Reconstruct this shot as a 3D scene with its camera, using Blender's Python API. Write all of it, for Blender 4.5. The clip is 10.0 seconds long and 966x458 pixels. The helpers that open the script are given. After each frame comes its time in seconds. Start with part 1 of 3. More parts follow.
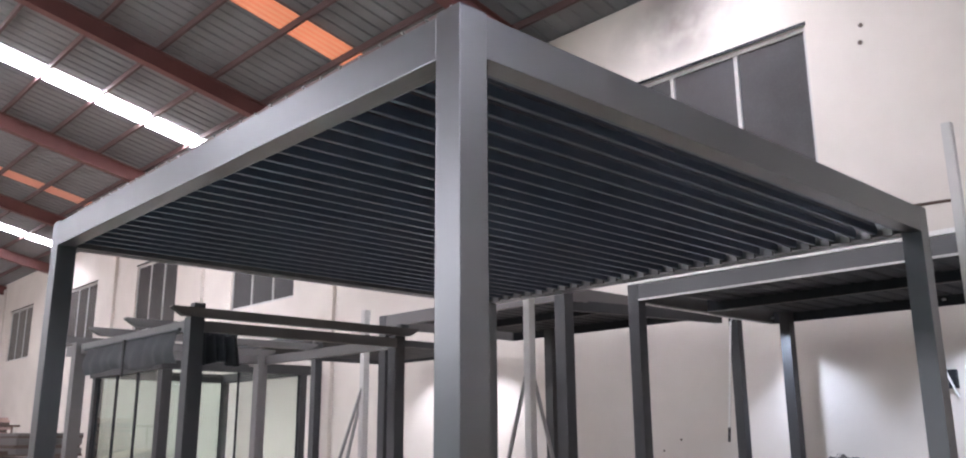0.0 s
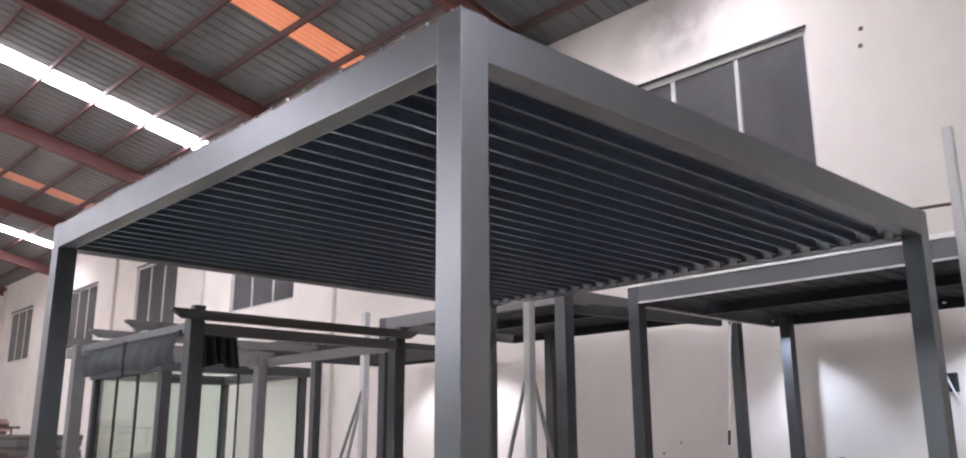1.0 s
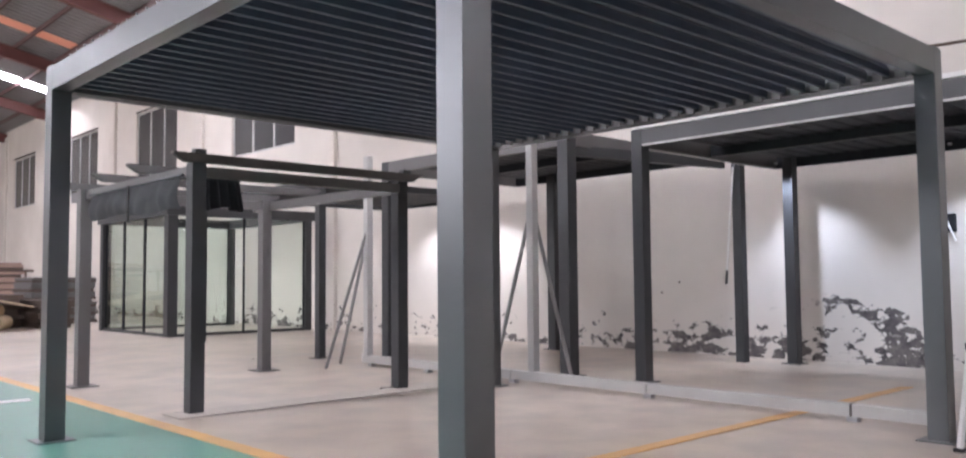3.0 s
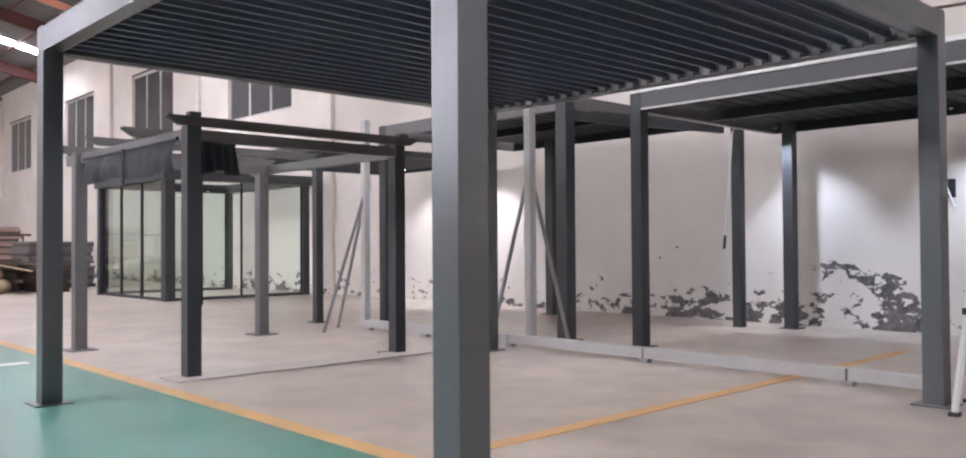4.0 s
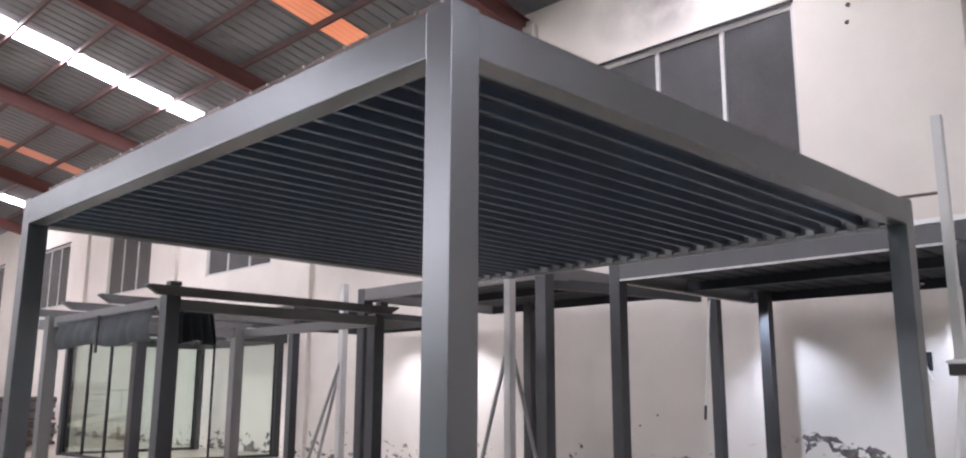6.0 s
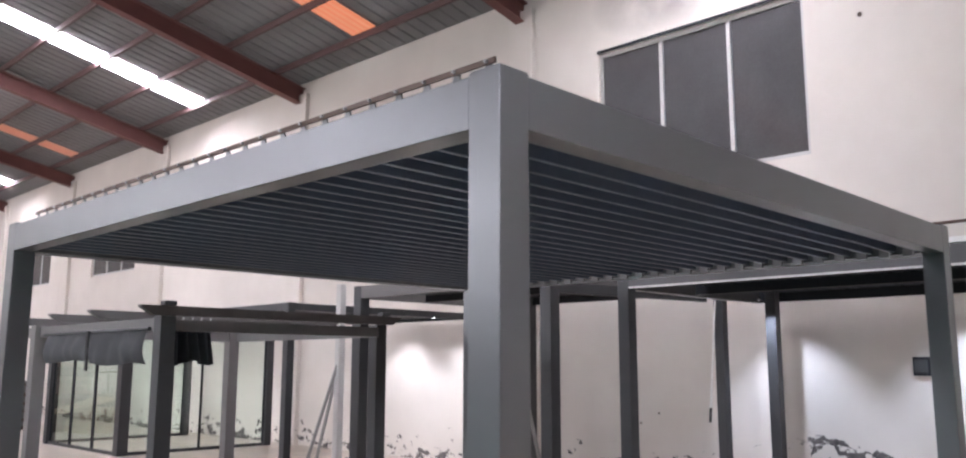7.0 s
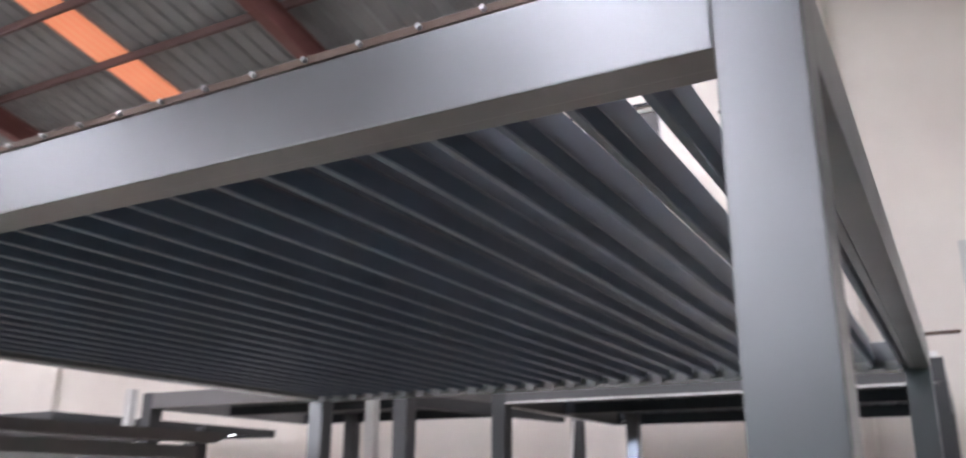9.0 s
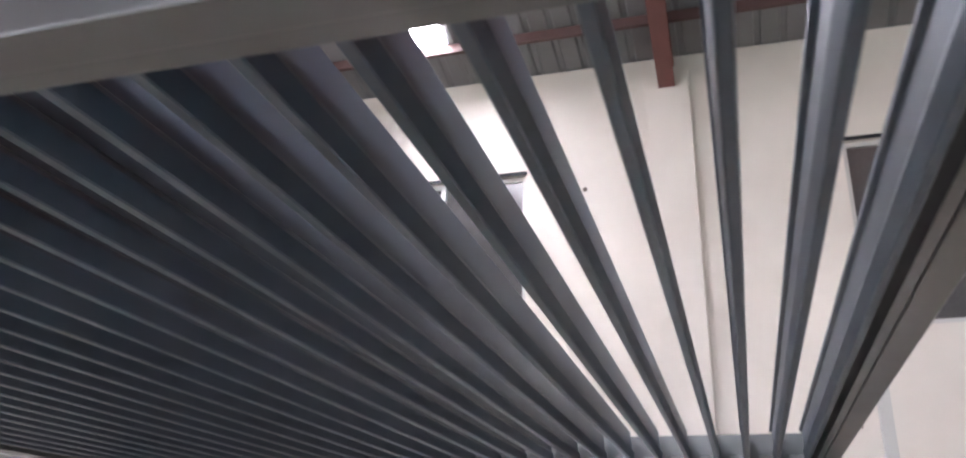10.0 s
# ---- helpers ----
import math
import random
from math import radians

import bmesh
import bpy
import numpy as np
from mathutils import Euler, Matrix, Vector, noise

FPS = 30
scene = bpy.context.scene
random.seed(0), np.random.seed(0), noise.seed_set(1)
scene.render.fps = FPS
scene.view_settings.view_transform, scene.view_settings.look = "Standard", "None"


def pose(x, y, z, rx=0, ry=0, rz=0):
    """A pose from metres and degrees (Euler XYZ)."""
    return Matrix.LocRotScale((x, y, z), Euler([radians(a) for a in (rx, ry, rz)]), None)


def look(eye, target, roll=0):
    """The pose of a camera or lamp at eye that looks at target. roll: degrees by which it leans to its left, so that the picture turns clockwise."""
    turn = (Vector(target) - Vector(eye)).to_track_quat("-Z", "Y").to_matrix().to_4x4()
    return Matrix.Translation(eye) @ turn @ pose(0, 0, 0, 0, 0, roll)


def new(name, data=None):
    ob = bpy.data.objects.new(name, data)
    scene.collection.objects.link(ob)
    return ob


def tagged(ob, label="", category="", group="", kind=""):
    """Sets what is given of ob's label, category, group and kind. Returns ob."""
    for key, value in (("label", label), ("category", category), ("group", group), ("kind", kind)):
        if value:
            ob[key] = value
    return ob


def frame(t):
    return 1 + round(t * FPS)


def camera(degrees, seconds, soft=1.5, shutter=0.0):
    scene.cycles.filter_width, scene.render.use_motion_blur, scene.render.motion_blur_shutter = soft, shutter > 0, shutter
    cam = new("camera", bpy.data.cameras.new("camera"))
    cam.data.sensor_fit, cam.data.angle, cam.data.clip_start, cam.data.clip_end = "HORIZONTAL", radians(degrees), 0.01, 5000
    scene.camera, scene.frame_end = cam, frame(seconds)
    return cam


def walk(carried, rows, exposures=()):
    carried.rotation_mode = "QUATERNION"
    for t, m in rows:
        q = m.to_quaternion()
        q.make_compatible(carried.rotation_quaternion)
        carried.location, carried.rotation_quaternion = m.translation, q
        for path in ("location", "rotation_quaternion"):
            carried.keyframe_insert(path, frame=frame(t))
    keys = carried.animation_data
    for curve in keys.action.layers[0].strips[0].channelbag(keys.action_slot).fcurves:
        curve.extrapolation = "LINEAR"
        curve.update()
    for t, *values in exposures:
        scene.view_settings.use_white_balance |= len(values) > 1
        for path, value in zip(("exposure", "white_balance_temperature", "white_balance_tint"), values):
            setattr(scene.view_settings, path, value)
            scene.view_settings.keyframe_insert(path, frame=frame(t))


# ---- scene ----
cam = camera(58.8, 10.0, 2.0, 0.6)
PATH = [
    (0, (-0.018, -0.244, 1.121), (1.313, 1.172, 1.59), -0.4),
    (0.5, (-0.018, -0.237, 1.125), (1.313, 1.177, 1.6), -0.4),
    (1, (-0.024, -0.246, 1.125), (1.307, 1.17, 1.599), -0.3),
    (1.5, (-0.011, -0.236, 1.136), (1.323, 1.187, 1.578), -0.2),
    (2, (-0.016, -0.242, 1.121), (1.327, 1.193, 1.492), -0.0),
    (2.5, (-0.008, -0.228, 1.119), (1.347, 1.221, 1.373), -0.2),
    (3, (0.008, -0.211, 1.111), (1.37, 1.249, 1.229), -0.5),
    (4.3, (0.041, -0.192, 1.104), (1.407, 1.268, 1.14), -0.4),
    (4.5, (0.019, -0.207, 1.11), (1.389, 1.246, 1.216), -0.3),
    (5, (-0.001, -0.227, 1.109), (1.372, 1.202, 1.379), 0.0),
    (5.5, (-0.007, -0.223, 1.129), (1.367, 1.177, 1.518), 0.2),
    (7, (0.025, 0.139, 1.723), (1.44, 1.517, 2.034), 0.1),
    (7.5, (0.15, 0.411, 1.762), (1.594, 1.774, 2.004), 0.6),
    (8, (0.269, 0.81, 1.755), (1.777, 2.088, 2.059), 0.7),
    (8.5, (0.409, 1.273, 1.797), (2.003, 2.408, 2.214), -0.4),
    (9, (0.614, 1.673, 1.784), (2.29, 2.598, 2.363), 0.3),
    (9.5, (0.863, 2.03, 1.81), (2.633, 2.684, 2.473), 0.1),
    (10, (1.153, 2.249, 1.849), (2.924, 2.785, 2.606), 1.4),
]
walk(cam, [(t, look(eye, target, roll)) for t, eye, target, roll in PATH], [(0, 0.18, 6230, 19), (8.3, 0.18, 6230, 19), (9.2, 0.38, 6250, 18), (10, 0.46, 6300, 18)])

GZ = 0.05            # floor level
XW = 10.5            # inner face of the long window wall

# ---- world, sun, large lights ----
world = bpy.data.worlds.new("sky")
scene.world = world
world.use_nodes = True
wn = world.node_tree.nodes
sky = wn.new("ShaderNodeTexSky")
sky.sky_type = "NISHITA"
sky.sun_disc = False
sky.sun_elevation, sky.sun_rotation = radians(48), radians(250)
world.node_tree.links.new(sky.outputs[0], wn["Background"].inputs[0])
wn["Background"].inputs[1].default_value = 0.12

sun = new("sun", bpy.data.lights.new("sun", "SUN"))
sun.data.energy, sun.data.angle, sun.data.color = 2.5, radians(0.6), (1, 0.95, 0.88)
sun.matrix_world = look((-20, -15, 30), (0, 0, 0))


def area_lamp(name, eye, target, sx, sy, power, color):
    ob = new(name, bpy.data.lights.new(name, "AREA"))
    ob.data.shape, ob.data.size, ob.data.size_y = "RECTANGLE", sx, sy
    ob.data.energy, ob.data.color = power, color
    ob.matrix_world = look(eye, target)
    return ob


def spot_lamp(name, eye, target, power, degrees, color, blend=0.5):
    ob = new(name, bpy.data.lights.new(name, "SPOT"))
    ob.data.energy, ob.data.color, ob.data.spot_size, ob.data.spot_blend = power, color, radians(degrees), blend
    ob.data.shadow_soft_size = 0.03
    ob.matrix_world = look(eye, target)
    return ob


# added fill lamps in assumed openings of the two unseen walls behind the camera
FILL_OPENINGS = [(-10.5, -1.5), (3.1, 12.1), (16.5, 25.5), (30.1, 39.1)]
for ya, yb in FILL_OPENINGS:
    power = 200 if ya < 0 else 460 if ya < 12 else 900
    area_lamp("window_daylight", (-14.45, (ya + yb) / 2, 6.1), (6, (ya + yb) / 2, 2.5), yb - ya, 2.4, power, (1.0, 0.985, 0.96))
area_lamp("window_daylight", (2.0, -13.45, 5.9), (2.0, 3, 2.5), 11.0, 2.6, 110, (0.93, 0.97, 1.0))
SKYLIGHT = 34.0

# ---- materials ----


def material(name, base, rough=0.5, metal=0.0, vary=0.12, scale=6.0, fine=90.0, bump=0.15, spec=0.5, coat=0.0):
    """A painted or raw surface with variation at two scales."""
    m = bpy.data.materials.new(name)
    m.use_nodes = True
    n, l = m.node_tree.nodes, m.node_tree.links
    b = n["Principled BSDF"]
    b.inputs["Metallic"].default_value = metal
    b.inputs["Specular IOR Level"].default_value = spec
    b.inputs["Coat Weight"].default_value = coat
    co = n.new("ShaderNodeTexCoord")
    info = n.new("ShaderNodeObjectInfo")
    add = n.new("ShaderNodeVectorMath")
    add.operation = "MULTIPLY_ADD"
    add.inputs[1].default_value = (1, 1, 1)
    l.new(co.outputs["Object"], add.inputs[0])
    l.new(info.outputs["Random"], add.inputs[2])
    big, small = n.new("ShaderNodeTexNoise"), n.new("ShaderNodeTexNoise")
    big.inputs["Scale"].default_value, big.inputs["Detail"].default_value = scale, 5
    small.inputs["Scale"].default_value, small.inputs["Detail"].default_value = fine, 3
    l.new(add.outputs[0], big.inputs["Vector"])
    l.new(add.outputs[0], small.inputs["Vector"])
    mix = n.new("ShaderNodeMixRGB")
    mix.inputs[1].default_value = (*[c * (1 - vary) for c in base], 1)
    mix.inputs[2].default_value = (*[min(1, c * (1 + vary)) for c in base], 1)
    l.new(big.outputs["Fac"], mix.inputs[0])
    mix2 = n.new("ShaderNodeMixRGB")
    mix2.blend_type = "MULTIPLY"
    mix2.inputs[0].default_value = vary
    l.new(mix.outputs[0], mix2.inputs[1])
    l.new(small.outputs["Fac"], mix2.inputs[2])
    l.new(mix2.outputs[0], b.inputs["Base Color"])
    rr = n.new("ShaderNodeMapRange")
    rr.inputs["To Min"].default_value, rr.inputs["To Max"].default_value = max(0.03, rough - 0.08), min(1, rough + 0.08)
    l.new(big.outputs["Fac"], rr.inputs[0])
    l.new(rr.outputs[0], b.inputs["Roughness"])
    bp = n.new("ShaderNodeBump")
    bp.inputs["Strength"].default_value, bp.inputs["Distance"].default_value = bump, 0.004
    l.new(small.outputs["Fac"], bp.inputs["Height"])
    if bump:
        l.new(bp.outputs[0], b.inputs["Normal"])
    return m


def ramp(n, stops):
    r = n.new("ShaderNodeValToRGB")
    for i, (pos, c) in enumerate(stops):
        e = r.color_ramp.elements[i] if i < 2 else r.color_ramp.elements.new(pos)
        e.position, e.color = pos, (*c, 1)
    return r


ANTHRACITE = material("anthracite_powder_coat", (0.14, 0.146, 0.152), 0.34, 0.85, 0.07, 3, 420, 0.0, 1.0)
# darker, bluer copy of the same coat: shade between blades put into colour
SHADED_LOUVRE = material("anthracite_louvre_shaded", (0.052, 0.074, 0.11), 0.42, 0.4, 0.08, 3, 420, 0.02, 1.0)
CHARCOAL = material("charcoal_paint", (0.032, 0.033, 0.036), 0.5, 0.0, 0.1, 4, 300, 0.08)
# near-black; also stands in for shade under pergola roofs and at lintels
BLACKISH = material("black_paint_and_shade", (0.012, 0.014, 0.018), 0.6, 0.0, 0.1, 4, 300, 0.08, 0.25)
DULL_GREY = material("dull_grey_powder_coat", (0.07, 0.07, 0.073), 0.48, 0.3, 0.1, 3, 300, 0.03)
NAVY_CLOTH = material("dark_navy_cloth", (0.055, 0.058, 0.068), 0.85, 0.0, 0.2, 9, 500, 0.3)
BROWN = material("dark_brown_wood_grain", (0.06, 0.05, 0.045), 0.5, 0.0, 0.2, 8, 120, 0.2)
WARM_GREY = material("warm_grey_paint", (0.13, 0.122, 0.12), 0.5, 0.0, 0.08, 4, 300, 0.08)
ALU = material("raw_aluminium", (0.5, 0.49, 0.475), 0.42, 0.15, 0.08, 5, 250, 0.08)
WHITE = material("white_paint", (0.78, 0.77, 0.75), 0.45, 0.0, 0.05, 5, 200, 0.08)
STEEL = material("galvanised_steel", (0.42, 0.42, 0.43), 0.4, 0.8, 0.15, 12, 200, 0.1)
RUST = material("rusty_bar", (0.13, 0.085, 0.065), 0.6, 0.3, 0.3, 14, 200, 0.2)
PURLIN_RED = material("dusty_red_purlin_paint", (0.11, 0.06, 0.058), 0.65, 0.0, 0.2, 2, 90, 0.15)
TAB = material("grey_end_tab", (0.22, 0.22, 0.225), 0.5, 0.0, 0.1, 5, 200, 0.05)
PROP = material("dull_steel_tube", (0.28, 0.27, 0.265), 0.45, 0.3, 0.15, 6, 200, 0.1)
RED = material("red_oxide_paint", (0.17, 0.062, 0.055), 0.6, 0.0, 0.2, 2, 90, 0.15)
FABRIC = material("grey_awning_fabric", (0.14, 0.14, 0.148), 0.8, 0.0, 0.15, 5, 500, 0.3)
CONCRETE_STRIP = material("pale_concrete", (0.5, 0.455, 0.405), 0.55, 0.0, 0.1, 3, 120, 0.2)
GREEN = material("green_floor_paint", (0.085, 0.24, 0.18), 0.35, 0.0, 0.25, 1.2, 60, 0.15)
YELLOW = material("yellow_floor_paint", (0.72, 0.42, 0.16), 0.5, 0.0, 0.25, 4, 70, 0.15)
CARD = material("cardboard_brown", (0.36, 0.24, 0.16), 0.8, 0.0, 0.2, 3, 80, 0.2)
DARK_WOOD = material("dark_boards", (0.1, 0.07, 0.055), 0.7, 0.0, 0.3, 4, 90, 0.2)
PALE_ROLL = material("straw_coloured_roll", (0.5, 0.39, 0.26), 0.8, 0.0, 0.2, 5, 80, 0.2)
PINK_BRICK = material("pinkish_boards", (0.42, 0.29, 0.25), 0.8, 0.0, 0.2, 3, 80, 0.2)
RUBBER = material("black_rubber", (0.02, 0.02, 0.02), 0.6, 0.0, 0.1, 8, 200, 0.1)


def emitting(name, color, strength, ribs=0.0):
    m = bpy.data.materials.new(name)
    m.use_nodes = True
    n, l = m.node_tree.nodes, m.node_tree.links
    b = n["Principled BSDF"]
    b.inputs["Base Color"].default_value = (*color, 1)
    noise_t = n.new("ShaderNodeTexNoise")
    noise_t.inputs["Scale"].default_value = 2.5
    co = n.new("ShaderNodeTexCoord")
    l.new(co.outputs["Object"], noise_t.inputs["Vector"])
    c = ramp(n, [(0.25, tuple(v * 0.8 for v in color)), (0.75, color)])
    l.new(noise_t.outputs["Fac"], c.inputs[0])
    last = c.outputs[0]
    if ribs:
        # corrugations run down the slope and let through uneven light
        wave = n.new("ShaderNodeTexWave")
        wave.bands_direction = "Y"
        wave.inputs["Scale"].default_value, wave.inputs["Distortion"].default_value, wave.inputs["Detail Scale"].default_value = ribs, 1.2, 0.6
        l.new(co.outputs["Object"], wave.inputs["Vector"])
        tone = ramp(n, [(0.1, (0.5, 0.42, 0.38)), (0.75, (1, 1, 1))])
        l.new(wave.outputs["Fac"], tone.inputs[0])
        mul = n.new("ShaderNodeMixRGB")
        mul.blend_type = "MULTIPLY"
        mul.inputs[0].default_value = 1.0
        l.new(last, mul.inputs[1])
        l.new(tone.outputs[0], mul.inputs[2])
        last = mul.outputs[0]
    l.new(last, b.inputs["Emission Color"])
    b.inputs["Emission Strength"].default_value = strength
    return m


SKY_PANEL = emitting("translucent_white_sheet", (0.98, 0.98, 1.0), SKYLIGHT)
ORANGE_PANEL = emitting("translucent_orange_sheet", (0.85, 0.38, 0.21), 0.52, 2.0)
# same sheet with weaker glow: distance haze put into the far strip
DIMMED_ORANGE = emitting("dimmed_orange_sheet", (0.8, 0.4, 0.28), 0.2, 2.0)
LED = emitting("lit_lamp_lens", (0.95, 0.98, 1.0), 14.0)


def glass(name, color, rough=0.02, alpha=1.0):
    m = bpy.data.materials.new(name)
    m.use_nodes = True
    b = m.node_tree.nodes["Principled BSDF"]
    b.inputs["Base Color"].default_value = (*color, 1)
    b.inputs["Roughness"].default_value = rough
    b.inputs["Transmission Weight"].default_value = 1.0
    b.inputs["IOR"].default_value = 1.45
    return m


CLEAR = glass("greenish_clear_glass", (0.84, 0.93, 0.88))
DIRTY = material("dusty_dark_window_glass", (0.085, 0.083, 0.085), 0.13, 0.0, 0.25, 1.5, 40, 0.02, 0.6)


def wall_material():
    """Off-white plaster, faint trowel marks, soot by one window, and peeled dark patches low down."""
    m = bpy.data.materials.new("off_white_plaster")
    m.use_nodes = True
    n, l = m.node_tree.nodes, m.node_tree.links
    b = n["Principled BSDF"]
    b.inputs["Roughness"].default_value = 0.8
    co = n.new("ShaderNodeTexCoord")
    sep = n.new("ShaderNodeSeparateXYZ")
    l.new(co.outputs["Object"], sep.inputs[0])

    def noise_at(scale, detail=5.0, rough=0.55):
        t = n.new("ShaderNodeTexNoise")
        t.inputs["Scale"].default_value, t.inputs["Detail"].default_value, t.inputs["Roughness"].default_value = scale, detail, rough
        l.new(co.outputs["Object"], t.inputs["Vector"])
        return t.outputs["Fac"]

    def calc(op, a, c, clamp=False):
        k = n.new("ShaderNodeMath")
        k.operation, k.use_clamp = op, clamp
        for i, v in enumerate((a, c)):
            if isinstance(v, (int, float)):
                k.inputs[i].default_value = v
            else:
                l.new(v, k.inputs[i])
        return k.outputs[0]

    def mapped(v, a, c, d, e):
        k = n.new("ShaderNodeMapRange")
        for i, x in enumerate((a, c, d, e), 1):
            k.inputs[i].default_value = x
        l.new(v, k.inputs[0])
        return k.outputs[0]

    base = ramp(n, [(0.3, (0.59, 0.543, 0.497)), (0.7, (0.68, 0.63, 0.578))])
    l.new(noise_at(0.6), base.inputs[0])
    # damp line: flaked patches, thick near the floor, ragged higher up, uneven along the wall
    flat = n.new("ShaderNodeMapping")
    flat.inputs["Scale"].default_value = (1.0, 1.0, 1.7)
    l.new(co.outputs["Object"], flat.inputs["Vector"])

    def flakes(scale, detail, rough):
        t = n.new("ShaderNodeTexNoise")
        t.inputs["Scale"].default_value, t.inputs["Detail"].default_value, t.inputs["Roughness"].default_value = scale, detail, rough
        l.new(flat.outputs[0], t.inputs["Vector"])
        return t.outputs["Fac"]

    wet = ramp(n, [(0.0, (0.36,) * 3), (0.045, (0.46,) * 3), (0.13, (0.6,) * 3), (0.19, (0.47,) * 3), (0.26, (0.54,) * 3), (0.33, (0.4,) * 3), (0.42, (0.39,) * 3), (0.5, (0.38,) * 3), (0.58, (0.43,) * 3), (0.68, (0.36,) * 3), (1.0, (0.44,) * 3)])
    l.new(mapped(sep.outputs["Y"], 3.6, 17.0, 0.0, 1.0), wet.inputs[0])
    hgt = mapped(sep.outputs["Z"], 0.1, 0.85, 0.09, -0.15)
    mask = calc("ADD", calc("ADD", flakes(4.6, 12.0, 0.62), hgt), calc("MULTIPLY", calc("SUBTRACT", wet.outputs[0], 0.5), 0.55))
    mask = mapped(calc("ADD", mask, calc("MULTIPLY", calc("SUBTRACT", flakes(1.6, 2.0, 0.5), 0.5), 0.35)), 0.545, 0.57, 0.0, 1.0)
    mask = calc("MULTIPLY", mask, mapped(sep.outputs["Z"], 0.7, 0.85, 1.0, 0.0))
    wob = mapped(noise_at(3.0, 6.0), 0.3, 0.7, -0.22, 0.22)
    ay, az = calc("SUBTRACT", sep.outputs["Y"], 4.62), calc("SUBTRACT", sep.outputs["Z"], 0.0)
    rad = calc("ADD", calc("SQRT", calc("ADD", calc("MULTIPLY", ay, ay), calc("MULTIPLY", calc("MULTIPLY", az, az), 1.5)), 0.0), wob)
    ring = calc("MULTIPLY", calc("GREATER_THAN", rad, 0.74), calc("LESS_THAN", rad, 0.99))
    ring = calc("MULTIPLY", ring, calc("LESS_THAN", calc("ADD", sep.outputs["Y"], wob), 4.75))
    ring = calc("MULTIPLY", ring, calc("GREATER_THAN", flakes(6.0, 10.0, 0.66), 0.44))
    ring = calc("MULTIPLY", ring, calc("GREATER_THAN", sep.outputs["Z"], 0.04))
    mask = calc("MAXIMUM", mask, ring)
    stain_c = ramp(n, [(0.35, (0.055, 0.05, 0.052)), (0.72, (0.19, 0.165, 0.155))])
    l.new(noise_at(7.0), stain_c.inputs[0])
    mix = n.new("ShaderNodeMixRGB")
    l.new(mask, mix.inputs[0])
    l.new(base.outputs[0], mix.inputs[1])
    l.new(stain_c.outputs[0], mix.inputs[2])
    # soot cloud above the window
    dy = calc("DIVIDE", calc("SUBTRACT", sep.outputs["Y"], 6.45), 1.5)
    dz = calc("DIVIDE", calc("SUBTRACT", sep.outputs["Z"], 7.25), 0.75)
    d2 = calc("ADD", calc("MULTIPLY", dy, dy), calc("MULTIPLY", dz, dz))
    soot = calc("MULTIPLY", calc("SUBTRACT", 1.0, d2, True), mapped(noise_at(1.3, 3.0), 0.3, 0.65, 0.25, 1.0))
    mix2 = n.new("ShaderNodeMixRGB")
    mix2.inputs[2].default_value = (0.2, 0.18, 0.17, 1)
    l.new(calc("MULTIPLY", soot, 0.9), mix2.inputs[0])
    l.new(mix.outputs[0], mix2.inputs[1])
    l.new(mix2.outputs[0], b.inputs["Base Color"])
    bp = n.new("ShaderNodeBump")
    bp.inputs["Strength"].default_value, bp.inputs["Distance"].default_value = 0.25, 0.006
    h = calc("SUBTRACT", calc("MULTIPLY", noise_at(18.0), 0.5), mask)
    l.new(h, bp.inputs["Height"])
    l.new(bp.outputs[0], b.inputs["Normal"])
    return m


def floor_material():
    """Trowelled concrete, beige-grey, worn to a sheen, with stains and joints of damp."""
    m = bpy.data.materials.new("trowelled_concrete")
    m.use_nodes = True
    n, l = m.node_tree.nodes, m.node_tree.links
    b = n["Principled BSDF"]
    co = n.new("ShaderNodeTexCoord")
    big, mid, small = (n.new("ShaderNodeTexNoise") for _ in range(3))
    for t, s in ((big, 0.35), (mid, 2.2), (small, 70)):
        t.inputs["Scale"].default_value, t.inputs["Detail"].default_value = s, 6
        l.new(co.outputs["Object"], t.inputs["Vector"])
    c1 = ramp(n, [(0.32, (0.4, 0.335, 0.275)), (0.68, (0.6, 0.515, 0.44))])
    l.new(big.outputs["Fac"], c1.inputs[0])
    c2 = ramp(n, [(0.33, (0.58, 0.57, 0.56)), (0.6, (1, 1, 1))])
    l.new(mid.outputs["Fac"], c2.inputs[0])
    mix = n.new("ShaderNodeMixRGB")
    mix.blend_type = "MULTIPLY"
    mix.inputs[0].default_value = 0.75
    l.new(c1.outputs[0], mix.inputs[1])
    l.new(c2.outputs[0], mix.inputs[2])
    l.new(mix.outputs[0], b.inputs["Base Color"])
    rr = n.new("ShaderNodeMapRange")
    rr.inputs["To Min"].default_value, rr.inputs["To Max"].default_value = 0.2, 0.5
    l.new(mid.outputs["Fac"], rr.inputs[0])
    l.new(rr.outputs[0], b.inputs["Roughness"])
    bp = n.new("ShaderNodeBump")
    bp.inputs["Strength"].default_value, bp.inputs["Distance"].default_value = 0.12, 0.004
    l.new(small.outputs["Fac"], bp.inputs["Height"])
    l.new(bp.outputs[0], b.inputs["Normal"])
    return m


def roof_material():
    """Grey ribbed sheet steel, dusty."""
    m = material("grey_roof_sheet", (0.2, 0.2, 0.21), 0.55, 0.0, 0.15, 0.8, 40, 0.1)
    return m


